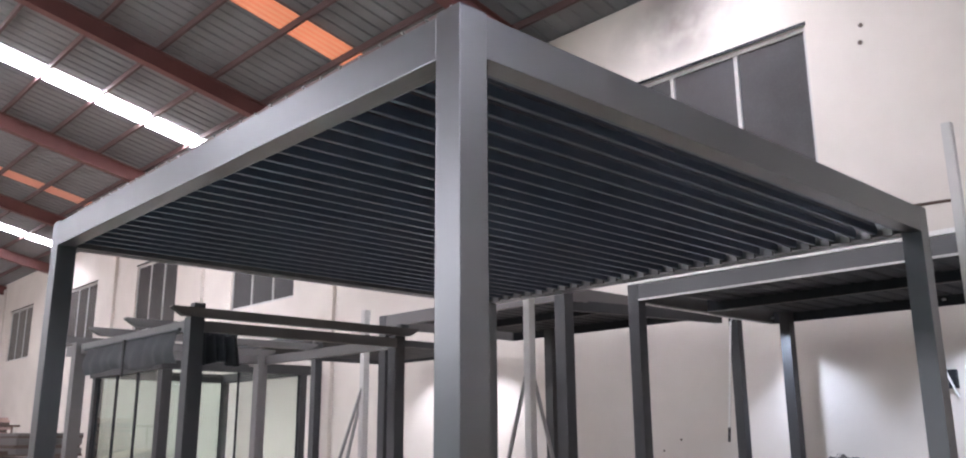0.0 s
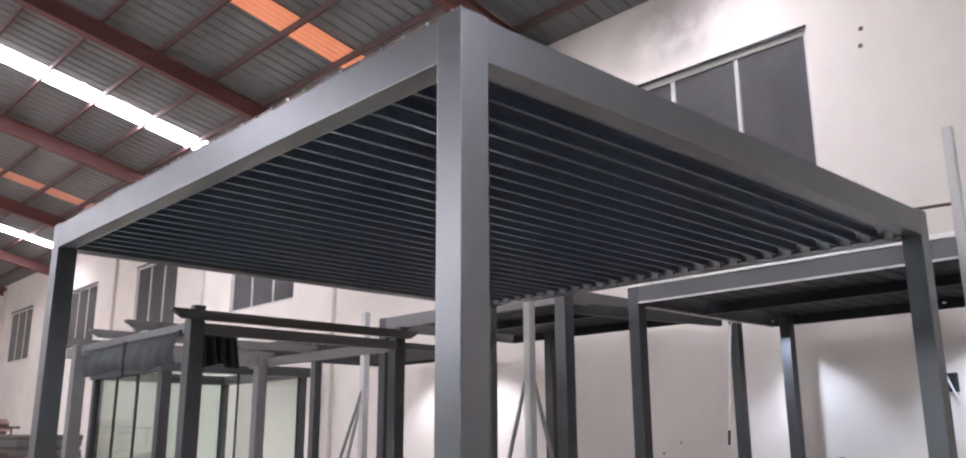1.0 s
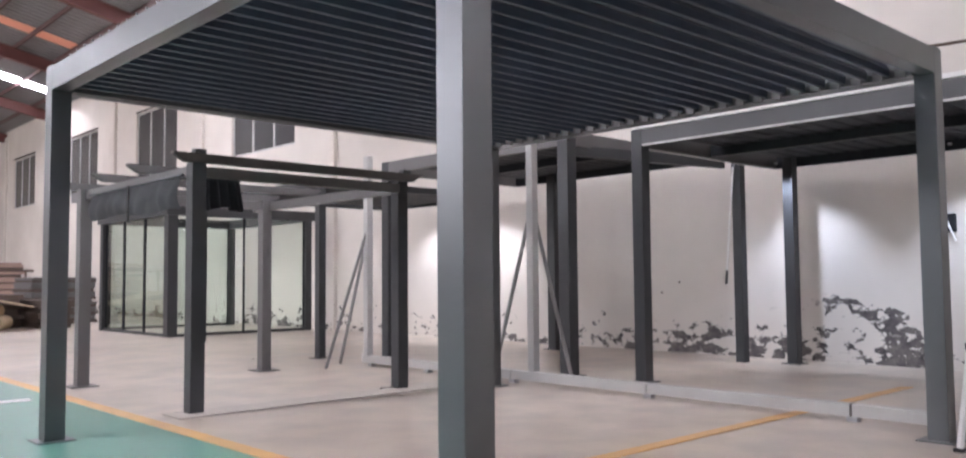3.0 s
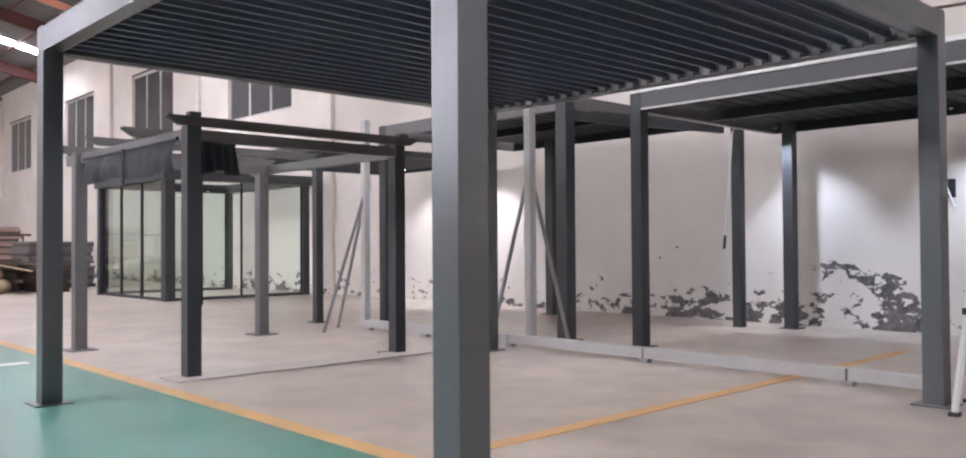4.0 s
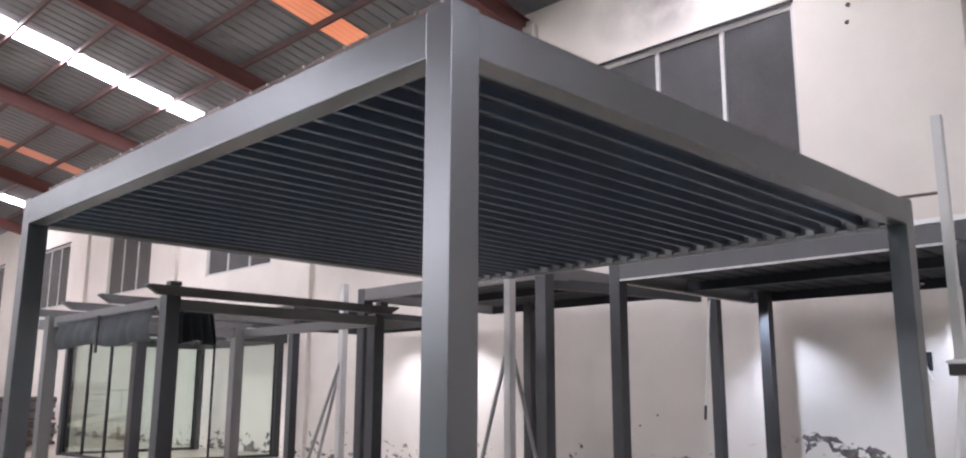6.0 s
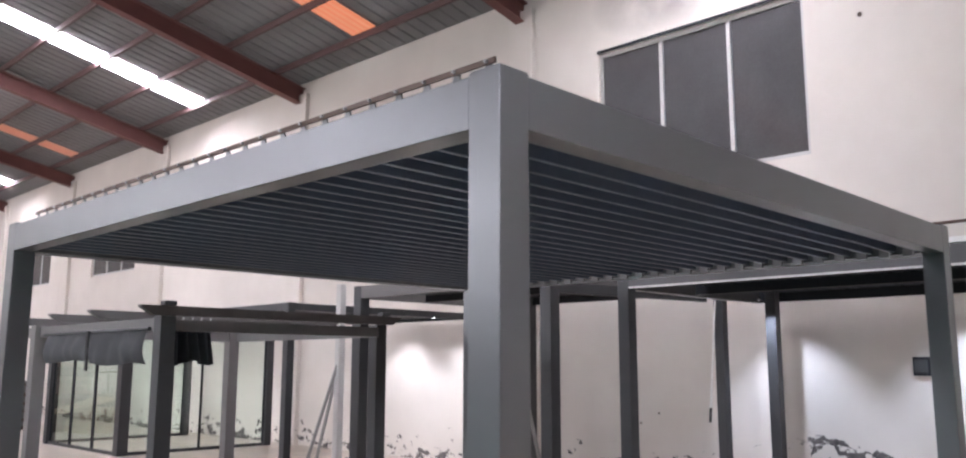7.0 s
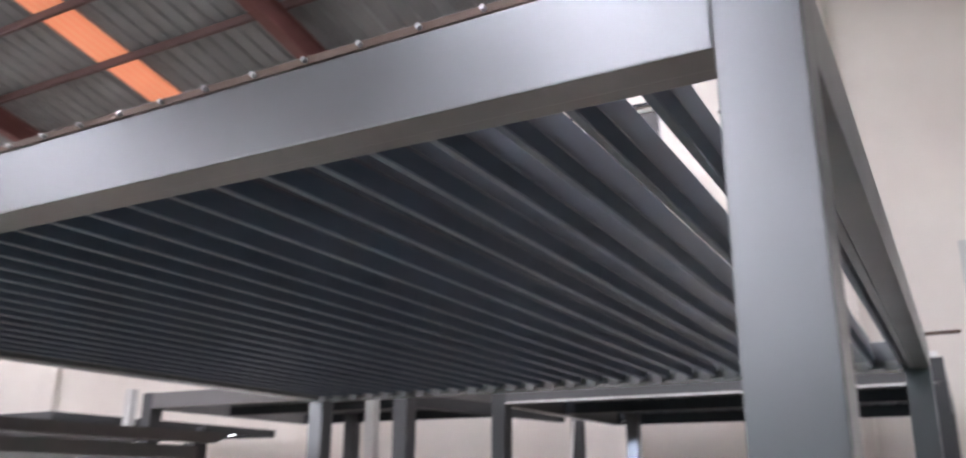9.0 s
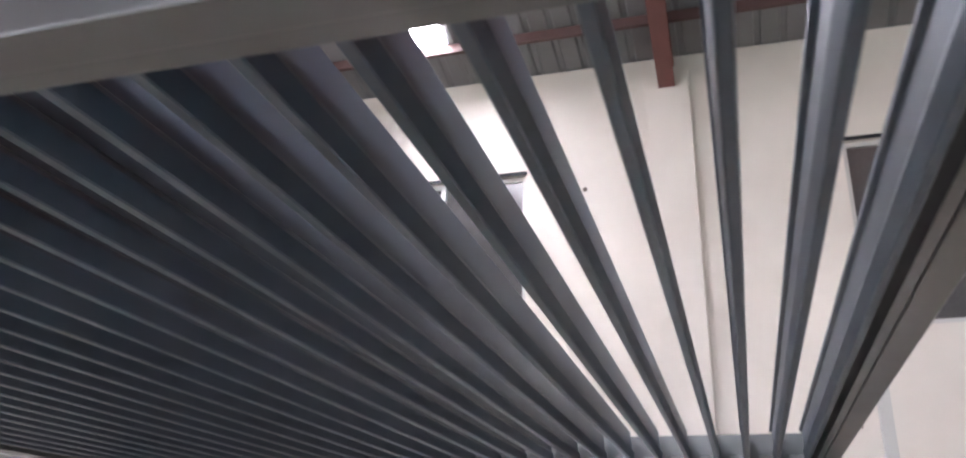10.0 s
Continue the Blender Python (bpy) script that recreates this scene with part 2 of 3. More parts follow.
# for added walls out of view, dark so that low metal reflections stay dark
UNSEEN_WALL = material("dark_unseen_wall", (0.07, 0.072, 0.075), 0.6, 0.0, 0.2, 1.5, 40, 0.1)
PLASTER, CONCRETE, SHEET = wall_material(), floor_material(), roof_material()

# ---- building helpers ----


def add_box(bm, lo, hi, bevel=0.0):
    vs = [bm.verts.new((x, y, z)) for z in (lo[2], hi[2]) for y in (lo[1], hi[1]) for x in (lo[0], hi[0])]
    faces = [bm.faces.new([vs[i] for i in f]) for f in ((0, 2, 3, 1), (4, 5, 7, 6), (0, 1, 5, 4), (2, 6, 7, 3), (1, 3, 7, 5), (0, 4, 6, 2))]
    if bevel:
        edges = list({e for f in faces for e in f.edges})
        bmesh.ops.bevel(bm, geom=edges, offset=bevel, segments=2, affect="EDGES", profile=0.7)
    return vs


def box_bm(lo, hi, bevel=0.0):
    bm = bmesh.new()
    add_box(bm, lo, hi, bevel)
    return bm


def mesh_of(name, bm, mat, smooth=False):
    bmesh.ops.recalc_face_normals(bm, faces=bm.faces)
    me = bpy.data.meshes.new(name)
    bm.to_mesh(me)
    bm.free()
    me.materials.append(mat)
    if smooth:
        for p in me.polygons:
            p.use_smooth = True
    return me


def part(name, bm, mat, parent=None, label="", smooth=False):
    ob = new(name, mesh_of(name, bm, mat, smooth))
    if parent:
        ob.parent = parent
    if label:
        ob["label"] = label
    return ob


def thing(name, at, label, category, group="", kind=""):
    ob = new(name)
    ob.location = at
    return tagged(ob, label, category, group, kind)


def prism(profile, a, b, along="x", bevel=0.0):
    """A closed profile of (u, v) swept from a to b along an axis."""
    bm = bmesh.new()
    put = {"x": lambda s, u, v: (s, u, v), "y": lambda s, u, v: (u, s, v), "z": lambda s, u, v: (u, v, s)}[along]
    ra = [bm.verts.new(put(a, u, v)) for u, v in profile]
    rb = [bm.verts.new(put(b, u, v)) for u, v in profile]
    n = len(profile)
    for i in range(n):
        bm.faces.new((ra[i], ra[(i + 1) % n], rb[(i + 1) % n], rb[i]))
    bm.faces.new(ra)
    bm.faces.new(rb[::-1])
    return bm


def tube_bm(p, q, r, sides=10):
    p, q = Vector(p), Vector(q)
    bm = bmesh.new()
    m = Matrix.Translation((p + q) / 2) @ (q - p).to_track_quat("Z", "Y").to_matrix().to_4x4()
    bmesh.ops.create_cone(bm, cap_ends=True, segments=sides, radius1=r, radius2=r, depth=(q - p).length, matrix=m)
    return bm


def bar_bm(p, q, w, h, bevel=0.004):
    """A rectangular bar from p to q."""
    p, q = Vector(p), Vector(q)
    length = (q - p).length
    bm = box_bm((-w / 2, -h / 2, -length / 2), (w / 2, h / 2, length / 2), bevel)
    bm.transform(Matrix.Translation((p + q) / 2) @ (q - p).to_track_quat("Z", "Y").to_matrix().to_4x4())
    return bm


def structure(name, bm, mat, label="", category=""):
    return tagged(part(name, bm, mat), label, category, kind="structure")


# ---- the hall ----
X0, Y0, Y1 = -14.5, -13.5, 47.0
RIDGE, EAVE, SLOPE = -2.0, 7.96, 0.22


def roof_z(x):
    return EAVE + SLOPE * (XW - x) if x > RIDGE else EAVE + SLOPE * (XW - RIDGE) - SLOPE * (RIDGE - x)


structure("floor", box_bm((X0 - 0.4, Y0 - 0.4, GZ - 0.3), (XW + 0.3, Y1 + 0.3, GZ)), CONCRETE, "beige-grey trowelled concrete factory floor", "floor")
structure("green_paint", box_bm((X0 + 0.5, Y0 + 0.5, GZ), (2.58, 11.5, GZ + 0.004)), GREEN, "green painted factory walkway on the floor", "floor paint")
structure("yellow_line", box_bm((2.58, Y0 + 0.5, GZ), (2.71, 40, GZ + 0.006)), YELLOW, "worn yellow line beside the green walkway", "floor marking")
structure("yellow_line", box_bm((2.9, 3.02, GZ), (8.6, 3.13, GZ + 0.006)), YELLOW, "worn yellow line across the concrete floor", "floor marking")
structure("pale_strip", box_bm((2.85, 6.28, GZ), (6.3, 6.62, GZ + 0.012), 0.004), CONCRETE_STRIP, "pale raised concrete strip in the floor", "floor strip")


def wall_with_openings(y0, y1, z0, z1, x0, x1, openings):
    """A wall along y with openings (ya, yb, za, zb)."""
    bm = bmesh.new()
    ys = sorted({y0, y1, *(v for o in openings for v in o[:2])})
    zs = sorted({z0, z1, *(v for o in openings for v in o[2:])})
    for a, b in zip(ys, ys[1:]):
        run = None
        for c, d in zip(zs, zs[1:]):
            hole = any(o[0] <= a and b <= o[1] and o[2] <= c and d <= o[3] for o in openings)
            if hole:
                if run:
                    add_box(bm, (x0, a, run[0]), (x1, b, run[1]))
                run = None
            else:
                run = (run[0], d) if run else (c, d)
        if run:
            add_box(bm, (x0, a, run[0]), (x1, b, run[1]))
    bmesh.ops.remove_doubles(bm, verts=bm.verts, dist=1e-5)
    return bm


WIN = [(-2.4, 0.88), (4.54, 7.82), (17.55, 20.75), (24.2, 27.3), (30.8, 33.8), (38.1, 41.2)]
WZ = (4.36, 6.52)
structure("wall_east", wall_with_openings(Y0, Y1, GZ - 0.2, 7.94, XW, XW + 0.26, [(a, b, *WZ) for a, b in WIN]), PLASTER,
          "off-white plastered factory wall with peeling damp base", "wall")
structure("wall_north", box_bm((X0, Y1, GZ - 0.2), (XW + 0.26, Y1 + 0.26, 11.2)), PLASTER, "off-white plastered end wall", "wall")
structure("wall_west", wall_with_openings(Y0, Y1, GZ - 0.2, 8.2, X0 - 0.26, X0, [(a, b, 4.95, 7.3) for a, b in FILL_OPENINGS]), UNSEEN_WALL, "unseen dark grey wall added behind the camera with openings for fill lamps", "wall")
bm = bmesh.new()
for lo, hi in (((X0, Y0 - 0.26, GZ - 0.2), (-3.5, Y0, 11.2)), ((7.5, Y0 - 0.26, GZ - 0.2), (XW + 0.26, Y0, 11.2)), ((-3.5, Y0 - 0.26, 7.25), (7.5, Y0, 11.2)), ((-3.5, Y0 - 0.26, GZ - 0.2), (7.5, Y0, 4.55))):
    add_box(bm, lo, hi)
structure("wall_south", bm, UNSEEN_WALL, "unseen dark grey end wall added with an opening for a fill lamp", "wall")

# pilasters carry the roof frames
FRAMES = [2.75 + 6.62 * k for k in range(-2, 7)]
for y in FRAMES:
    structure("pilaster", box_bm((XW - 0.1, y - 0.26, GZ), (XW + 0.01, y + 0.26, 7.66), 0.006), PLASTER, "off-white plastered pilaster", "pilaster")

# roof: ribbed sheet in two slopes
bm = bmesh.new()
for xa, xb in ((XW + 0.5, RIDGE), (RIDGE, X0 - 0.5)):
    za, zb = roof_z(xa), roof_z(xb)
    step, ya = 0.3, Y0 - 0.4
    prof = []
    while ya < Y1 + 0.4:
        prof += [(ya, 0.0), (ya + 0.2, 0.0), (ya + 0.22, 0.022), (ya + 0.28, 0.022)]
        ya += step
    lo = [bm.verts.new((xa, y, za + h)) for y, h in prof]
    hi = [bm.verts.new((xb, y, zb + h)) for y, h in prof]
    for i in range(len(prof) - 1):
        bm.faces.new((lo[i], lo[i + 1], hi[i + 1], hi[i]))
roof = structure("ceiling", bm, SHEET, "grey ribbed steel sheet factory roof", "roof")
so = roof.modifiers.new("thick", "SOLIDIFY")
so.thickness, so.offset = 0.02, 1.0

# red steel rafters and purlins
for y in FRAMES:
    frame_ob = thing("roof_frame", (XW, y, 7.9), "red oxide painted steel roof rafter on the wall", "rafter", "roof frames", "structure")
    frame_ob.matrix_world = Matrix.Translation((0, 0, 0))
    for xa, xb, top in ((XW + 0.1, RIDGE, 0), (RIDGE, X0, 0)):
        za, zb = roof_z(xa), roof_z(xb)
        for nm, dz, w, h in (("lower_flange", -0.52, 0.2, 0.014), ("web", -0.335, 0.012, 0.36), ("upper_flange", -0.15, 0.2, 0.014)):
            bm = prism([(y - w / 2, -h / 2), (y + w / 2, -h / 2), (y + w / 2, h / 2), (y - w / 2, h / 2)], 0.0, 1.0)
            for v in bm.verts:
                s = v.co.x
                v.co = (xa + (xb - xa) * s, v.co.y, v.co.z + za + (zb - za) * s + dz)
            part(nm, bm, RED, frame_ob)
x = XW - 0.7
while x > X0:
    z = roof_z(x)
    structure("purlin", box_bm((x - 0.03, Y0, z - 0.14), (x + 0.03, Y1, z - 0.012)), PURLIN_RED, "red painted steel roof purlin", "purlin")
    x -= 1.19

# translucent roof strips
WHITE_STRIPS = [-8.3, 5.75, 19.55, 33.3]
ORANGE_STRIPS = [-0.4, 12.85, 27.3]
for ys, mat, label in ((WHITE_STRIPS, SKY_PANEL, "bright white translucent roof strip"), (ORANGE_STRIPS, ORANGE_PANEL, "dim orange translucent roof strip")):
    for yc in ys:
        st = thing("skylight", (0, 0, 0), label, "skylight", "roof strips", "structure")
        for side in (1, -1):
            x = XW + 0.45 - 1.19
            while x > RIDGE + 1.2:
                xa, xb = (x, x - 1.06)
                if side < 0:
                    xa, xb = 2 * RIDGE - x, 2 * RIDGE - x + 1.06
                bm = bmesh.new()
                q = [bm.verts.new((px, py, roof_z(px) - 0.022)) for px, py in ((xa, yc - 0.36), (xa, yc + 0.36), (xb, yc + 0.36), (xb, yc - 0.36))]
                f = bm.faces.new(q)
                bmesh.ops.solidify(bm, geom=[f], thickness=0.006)
                part("panel", bm, DIMMED_ORANGE if yc > 20 and mat is ORANGE_PANEL else mat, st)
                x -= 1.19


# windows: aluminium frame, three panes
def window(ya, yb, number):
    z0, z1 = WZ
    w = thing("window_%d" % number, (XW + 0.08, ya, z0), "dusty dark three-pane factory window in pale aluminium frame", "window", "wall windows", "structure")
    inv = Matrix.Translation(-Vector(w.location))

    def put(nm, lo, hi, mat, bevel=0.004, parent=w):
        bm = box_bm(lo, hi, bevel)
        bm.transform(inv)
        return part(nm, bm, mat, parent)

    x0, x1 = XW + 0.05, XW + 0.11
    put("window_frame", (x0, ya, z0), (x1, yb, z0 + 0.06), ALU)
    put("window_frame", (x0, ya, z1 - 0.06), (x1, yb, z1), ALU)
    put("window_frame", (x0, ya, z0 + 0.06), (x1, ya + 0.05, z1 - 0.06), ALU)
    put("window_frame", (x0, yb - 0.05, z0 + 0.06), (x1, yb, z1 - 0.06), ALU)
    third = (yb - ya) / 3
    for k in (1, 2):
        put("mullion", (x0, ya + third * k - 0.03, z0 + 0.06), (x1, ya + third * k + 0.03, z1 - 0.06), ALU)
    for k in range(3):
        put("pane", (XW + 0.075, ya + third * k + 0.04, z0 + 0.06), (XW + 0.083, ya + third * (k + 1) - 0.04, z1 - 0.06), DIRTY, 0)
    # black strip drawn in place of the shadow along the lintel
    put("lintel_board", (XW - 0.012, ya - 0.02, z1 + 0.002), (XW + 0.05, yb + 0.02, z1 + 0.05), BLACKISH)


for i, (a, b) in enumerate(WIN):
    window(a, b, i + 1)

# ---- main louvred pergola ----
PX, PY, QX, QY, W = 1.8, 1.8, 6.03, 6.126, 0.13
TOP, B0, B1 = 2.6, 2.425, 2.592


def pergola_post(parent, x, y, w, top, mat, plate=0.11, base=GZ):
    p = part("post", box_bm((x, y, base + 0.008), (x + w, y + w, top), 0.004), mat, parent)
    part("base_plate", box_bm((x - plate / 2, y - plate / 2, base), (x + w + plate / 2, y + w + plate / 2, base + 0.01), 0.002), mat, p)
    part("cap", box_bm((x + 0.003, y + 0.003, top), (x + w - 0.003, y + w - 0.003, top + 0.006), 0.002), mat, p)
    return p


main = thing("pergola", (0, 0, 0), "large anthracite aluminium pergola with an open louvred roof", "pergola")
for x, y in ((PX, PY), (QX - W, PY), (PX, QY - W), (QX - W, QY - W)):
    pergola_post(main, x, y, W, TOP, ANTHRACITE)


def edge_beam(parent, lo, hi, mat, name="beam"):
    return part(name, box_bm(lo, hi, 0.004), mat, parent)


T = 0.075
edge_beam(main, (PX, PY + W, B0), (PX + T, QY - W, B1), ANTHRACITE)
edge_beam(main, (QX - T, PY + W, B0), (QX, QY - W, B1), ANTHRACITE)
edge_beam(main, (PX + W, PY, B0), (QX - W, PY + T, B1), ANTHRACITE)
edge_beam(main, (PX + W, QY - T, B0), (QX - W, QY, B1), ANTHRACITE)
# gutters inside the beams
for lo, hi in (((PX + T + 0.003, PY + W, B0 + 0.003), (PX + T + 0.04, QY - W, B0 + 0.045)), ((QX - T - 0.09, PY + W, B0 + 0.003), (QX - T - 0.003, QY - W, B0 + 0.05)),
               ((PX + W, PY + T + 0.003, B0 + 0.003), (QX - W, PY + T + 0.03, B0 + 0.06)), ((PX + W, QY - T - 0.05, B0 + 0.003), (QX - W, QY - T - 0.003, B0 + 0.06))):
    part("gutter", box_bm(lo, hi, 0.003), ANTHRACITE, main)

# louvre blades: thick rounded lower edge, thin upper edge, leaning a little
LEAN, BLADE, PITCH = radians(3.5), 0.16, 0.1465
prof = [(-0.011, 0.003), (-0.008, 0.0), (0.008, 0.0), (0.011, 0.003), (0.018, 0.044), (0.016, 0.054), (0.008, 0.062), (0.007, BLADE - 0.018), (0.018, BLADE - 0.012),
        (0.018, BLADE), (-0.007, BLADE), (-0.008, 0.064), (-0.016, 0.056), (-0.018, 0.046)]
ca, sa = math.cos(LEAN), math.sin(LEAN)
prof = [(u * ca + v * sa, -u * sa + v * ca) for u, v in prof]
blade_me = mesh_of("louvre", prism(prof, PX + T + 0.045, QX - T - 0.1), SHADED_LOUVRE)
cap_me = mesh_of("end_cap", box_bm((-0.012, 0.022, 0.0), (0.012, 0.088, 0.055), 0.004), TAB)
stud_me = mesh_of("stud", tube_bm((-0.009, 0, 0), (0.006, 0, 0), 0.006, 10), STEEL)
link_me = mesh_of("link", prism([(-0.01, 0.0), (0.01, 0.0), (0.018, -0.022), (0.034, -0.045), (0.06, -0.06), (0.06, -0.08), (-0.06, -0.08), (-0.06, -0.06), (-0.034, -0.045), (-0.018, -0.022)], -0.003, 0.003), ANTHRACITE)
bar = part("linkage_bar", box_bm((PX + T + 0.01, PY + 0.1, 2.654), (PX + T + 0.018, QY - 0.2, 2.674), 0.002), RUST, main, "thin rusty steel linkage bar")
lean_rnd = random.Random(11)
y = PY + 0.135
while y < QY - 0.2:
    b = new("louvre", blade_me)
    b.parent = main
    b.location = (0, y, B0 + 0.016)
    b.rotation_euler = (radians(lean_rnd.uniform(-1.1, 1.1)), 0, 0)
    c = new("end_cap", cap_me)
    c.parent = b
    c.location = (QX - T - 0.115, 0, -0.03)
    s = new("stud", stud_me)
    s.parent = bar
    s.location = (PX + T + 0.008, y, 2.664)
    k = new("link", link_me)
    k.parent = bar
    k.location = (PX + T + 0.022, y, 2.662)
    y += PITCH


# ---- smaller flat-roofed pergolas behind ----
def flat_pergola(name, label, x0, x1, y0, y1, bottom, top, w, mat, posts, roof_mat, group="", post_mat=None, mid=True, depth=0.07):
    g = thing(name, (0, 0, 0), label, "pergola", group)
    for px, py in posts:
        pergola_post(g, px, py, w, top - 0.001, post_mat or mat)
    edge_beam(g, (x0, y0, bottom), (x0 + depth, y1, top), mat)
    # rear beam, cross beam and slats: under-roof shade put into a near-black colour
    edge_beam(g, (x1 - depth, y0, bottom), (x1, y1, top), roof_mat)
    edge_beam(g, (x0 + depth, y0, bottom), (x1 - depth, y0 + depth, top), mat)
    edge_beam(g, (x0 + depth, y1 - depth, bottom), (x1 - depth, y1, top), mat)
    if mid:
        xm = (x0 + x1) / 2 - 0.1
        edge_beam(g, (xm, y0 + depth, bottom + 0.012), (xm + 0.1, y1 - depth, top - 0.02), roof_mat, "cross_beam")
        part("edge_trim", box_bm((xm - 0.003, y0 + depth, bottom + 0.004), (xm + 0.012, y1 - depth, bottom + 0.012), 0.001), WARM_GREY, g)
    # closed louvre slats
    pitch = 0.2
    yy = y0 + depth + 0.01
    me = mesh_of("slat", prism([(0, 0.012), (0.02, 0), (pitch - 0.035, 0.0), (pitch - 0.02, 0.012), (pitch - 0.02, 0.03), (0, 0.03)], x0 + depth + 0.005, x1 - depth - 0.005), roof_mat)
    while yy < y1 - depth - pitch:
        s = new("slat", me)
        s.parent = g
        s.location = (0, yy, top - 0.055)
        yy += pitch
    return g


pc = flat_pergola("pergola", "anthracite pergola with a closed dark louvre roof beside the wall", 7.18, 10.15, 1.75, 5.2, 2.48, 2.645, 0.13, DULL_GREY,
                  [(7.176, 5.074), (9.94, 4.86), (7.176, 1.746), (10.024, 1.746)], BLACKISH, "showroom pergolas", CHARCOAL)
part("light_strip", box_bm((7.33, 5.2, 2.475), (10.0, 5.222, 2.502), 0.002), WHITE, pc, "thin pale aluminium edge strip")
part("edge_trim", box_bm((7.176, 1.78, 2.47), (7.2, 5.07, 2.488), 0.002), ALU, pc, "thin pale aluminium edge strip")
# added white strip stands in for lit wall showing through the gap above
part("capping_strip", box_bm((7.172, 1.78, 2.649), (7.25, 5.19, 2.692), 0.004), WHITE, pc, "white strip added where the bright wall shows above the beam")
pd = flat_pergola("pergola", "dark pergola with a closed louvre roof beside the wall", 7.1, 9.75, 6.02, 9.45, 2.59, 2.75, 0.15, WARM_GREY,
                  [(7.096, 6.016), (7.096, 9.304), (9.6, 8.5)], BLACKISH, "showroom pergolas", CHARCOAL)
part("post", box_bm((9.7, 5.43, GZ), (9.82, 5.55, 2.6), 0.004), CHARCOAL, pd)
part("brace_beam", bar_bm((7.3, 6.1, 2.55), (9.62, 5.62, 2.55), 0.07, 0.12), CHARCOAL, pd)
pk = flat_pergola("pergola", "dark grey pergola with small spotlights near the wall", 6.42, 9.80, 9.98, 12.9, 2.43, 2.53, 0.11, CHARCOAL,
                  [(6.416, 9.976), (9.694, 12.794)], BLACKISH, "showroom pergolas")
SPOTS = [(9.62, 10.6), (9.62, 12.15)]
for sx, sy in SPOTS:
    part("downlight", tube_bm((sx, sy, 2.465), (sx, sy, 2.475), 0.035, 14), LED, pk, "small lit round downlight")
    spot_lamp("wall_glow_beam", (sx, sy, 2.43), (10.5, sy, 0.4), 110, 100, (0.92, 0.96, 1.0), 0.8)

# added lamps give daylight's cool glow on the wall; no real downlights here
for y, power in ((4.9, 120), (2.95, 100)):
    part("downlight", tube_bm((9.62, y, 2.472), (9.62, y, 2.49), 0.02, 12), STEEL, pc, "small steel disc added above an unseen glow lamp")
    spot_lamp("wall_glow_beam", (9.62, y, 2.46), (10.5, y - 0.05, 0.55), power, 86, (0.74, 0.86, 1.0), 0.75)

# crank rod
rod = thing("crank_rod", (9.6, 5.5, 1.03), "white crank rod with a black grip hanging beside the post", "crank rod")
rod.matrix_world = Matrix.Identity(4)
part("rod", tube_bm((9.66, 5.5, 2.5), (9.56, 5.56, 1.2), 0.012), WHITE, rod)
part("grip", tube_bm((9.56, 5.56, 1.2), (9.547, 5.568, 1.03), 0.016), RUBBER, rod)
part("hook", tube_bm((9.66, 5.5, 2.5), (9.705, 5.5, 2.54), 0.01), STEEL, rod)

# ---- grey pergola with awning ----
b_ = thing("pergola", (0, 0, 0), "grey timber-look pergola with slim top rails and rolled fabric shade", "pergola", "showroom pergolas")
for x, y, mat in ((3.0, 6.44, CHARCOAL), (5.13, 6.5, CHARCOAL), (2.98, 9.05, WARM_GREY), (5.07, 9.08, WARM_GREY)):
    pergola_post(b_, x, y, 0.12, 2.08, mat, 0.16)
edge_beam(b_, (3.03, 6.56, 1.97), (3.09, 9.5, 2.07), WARM_GREY)
edge_beam(b_, (5.16, 6.62, 1.97), (5.22, 9.5, 2.07), WARM_GREY)
edge_beam(b_, (3.12, 6.47, 1.97), (5.13, 6.53, 2.06), WARM_GREY)
edge_beam(b_, (3.1, 9.1, 1.97), (5.07, 9.16, 2.07), WARM_GREY)
for i, (ry, mat, lx, rx) in enumerate(((6.46, BROWN, 2.84, 5.37), (7.42, WARM_GREY, 2.84, 5.37), (8.3, WARM_GREY, 2.84, 5.37), (9.25, WARM_GREY, 2.84, 5.37))):
    z = 2.085
    bm = prism([(lx, z + 0.06), (lx + 0.1, z), (rx - 0.1, z), (rx, z + 0.06), (rx, z + 0.075), (lx, z + 0.075)], ry - 0.03, ry + 0.04, "y")
    part("rafter", bm, mat, b_, "slim dark rafter with angled ends")
for x, y in ((3.02, 6.42), (5.16, 6.44)):
    part("finial", box_bm((x, y + 0.015, 2.163), (x + 0.1, y + 0.095, 2.2), 0.012), CHARCOAL, b_)




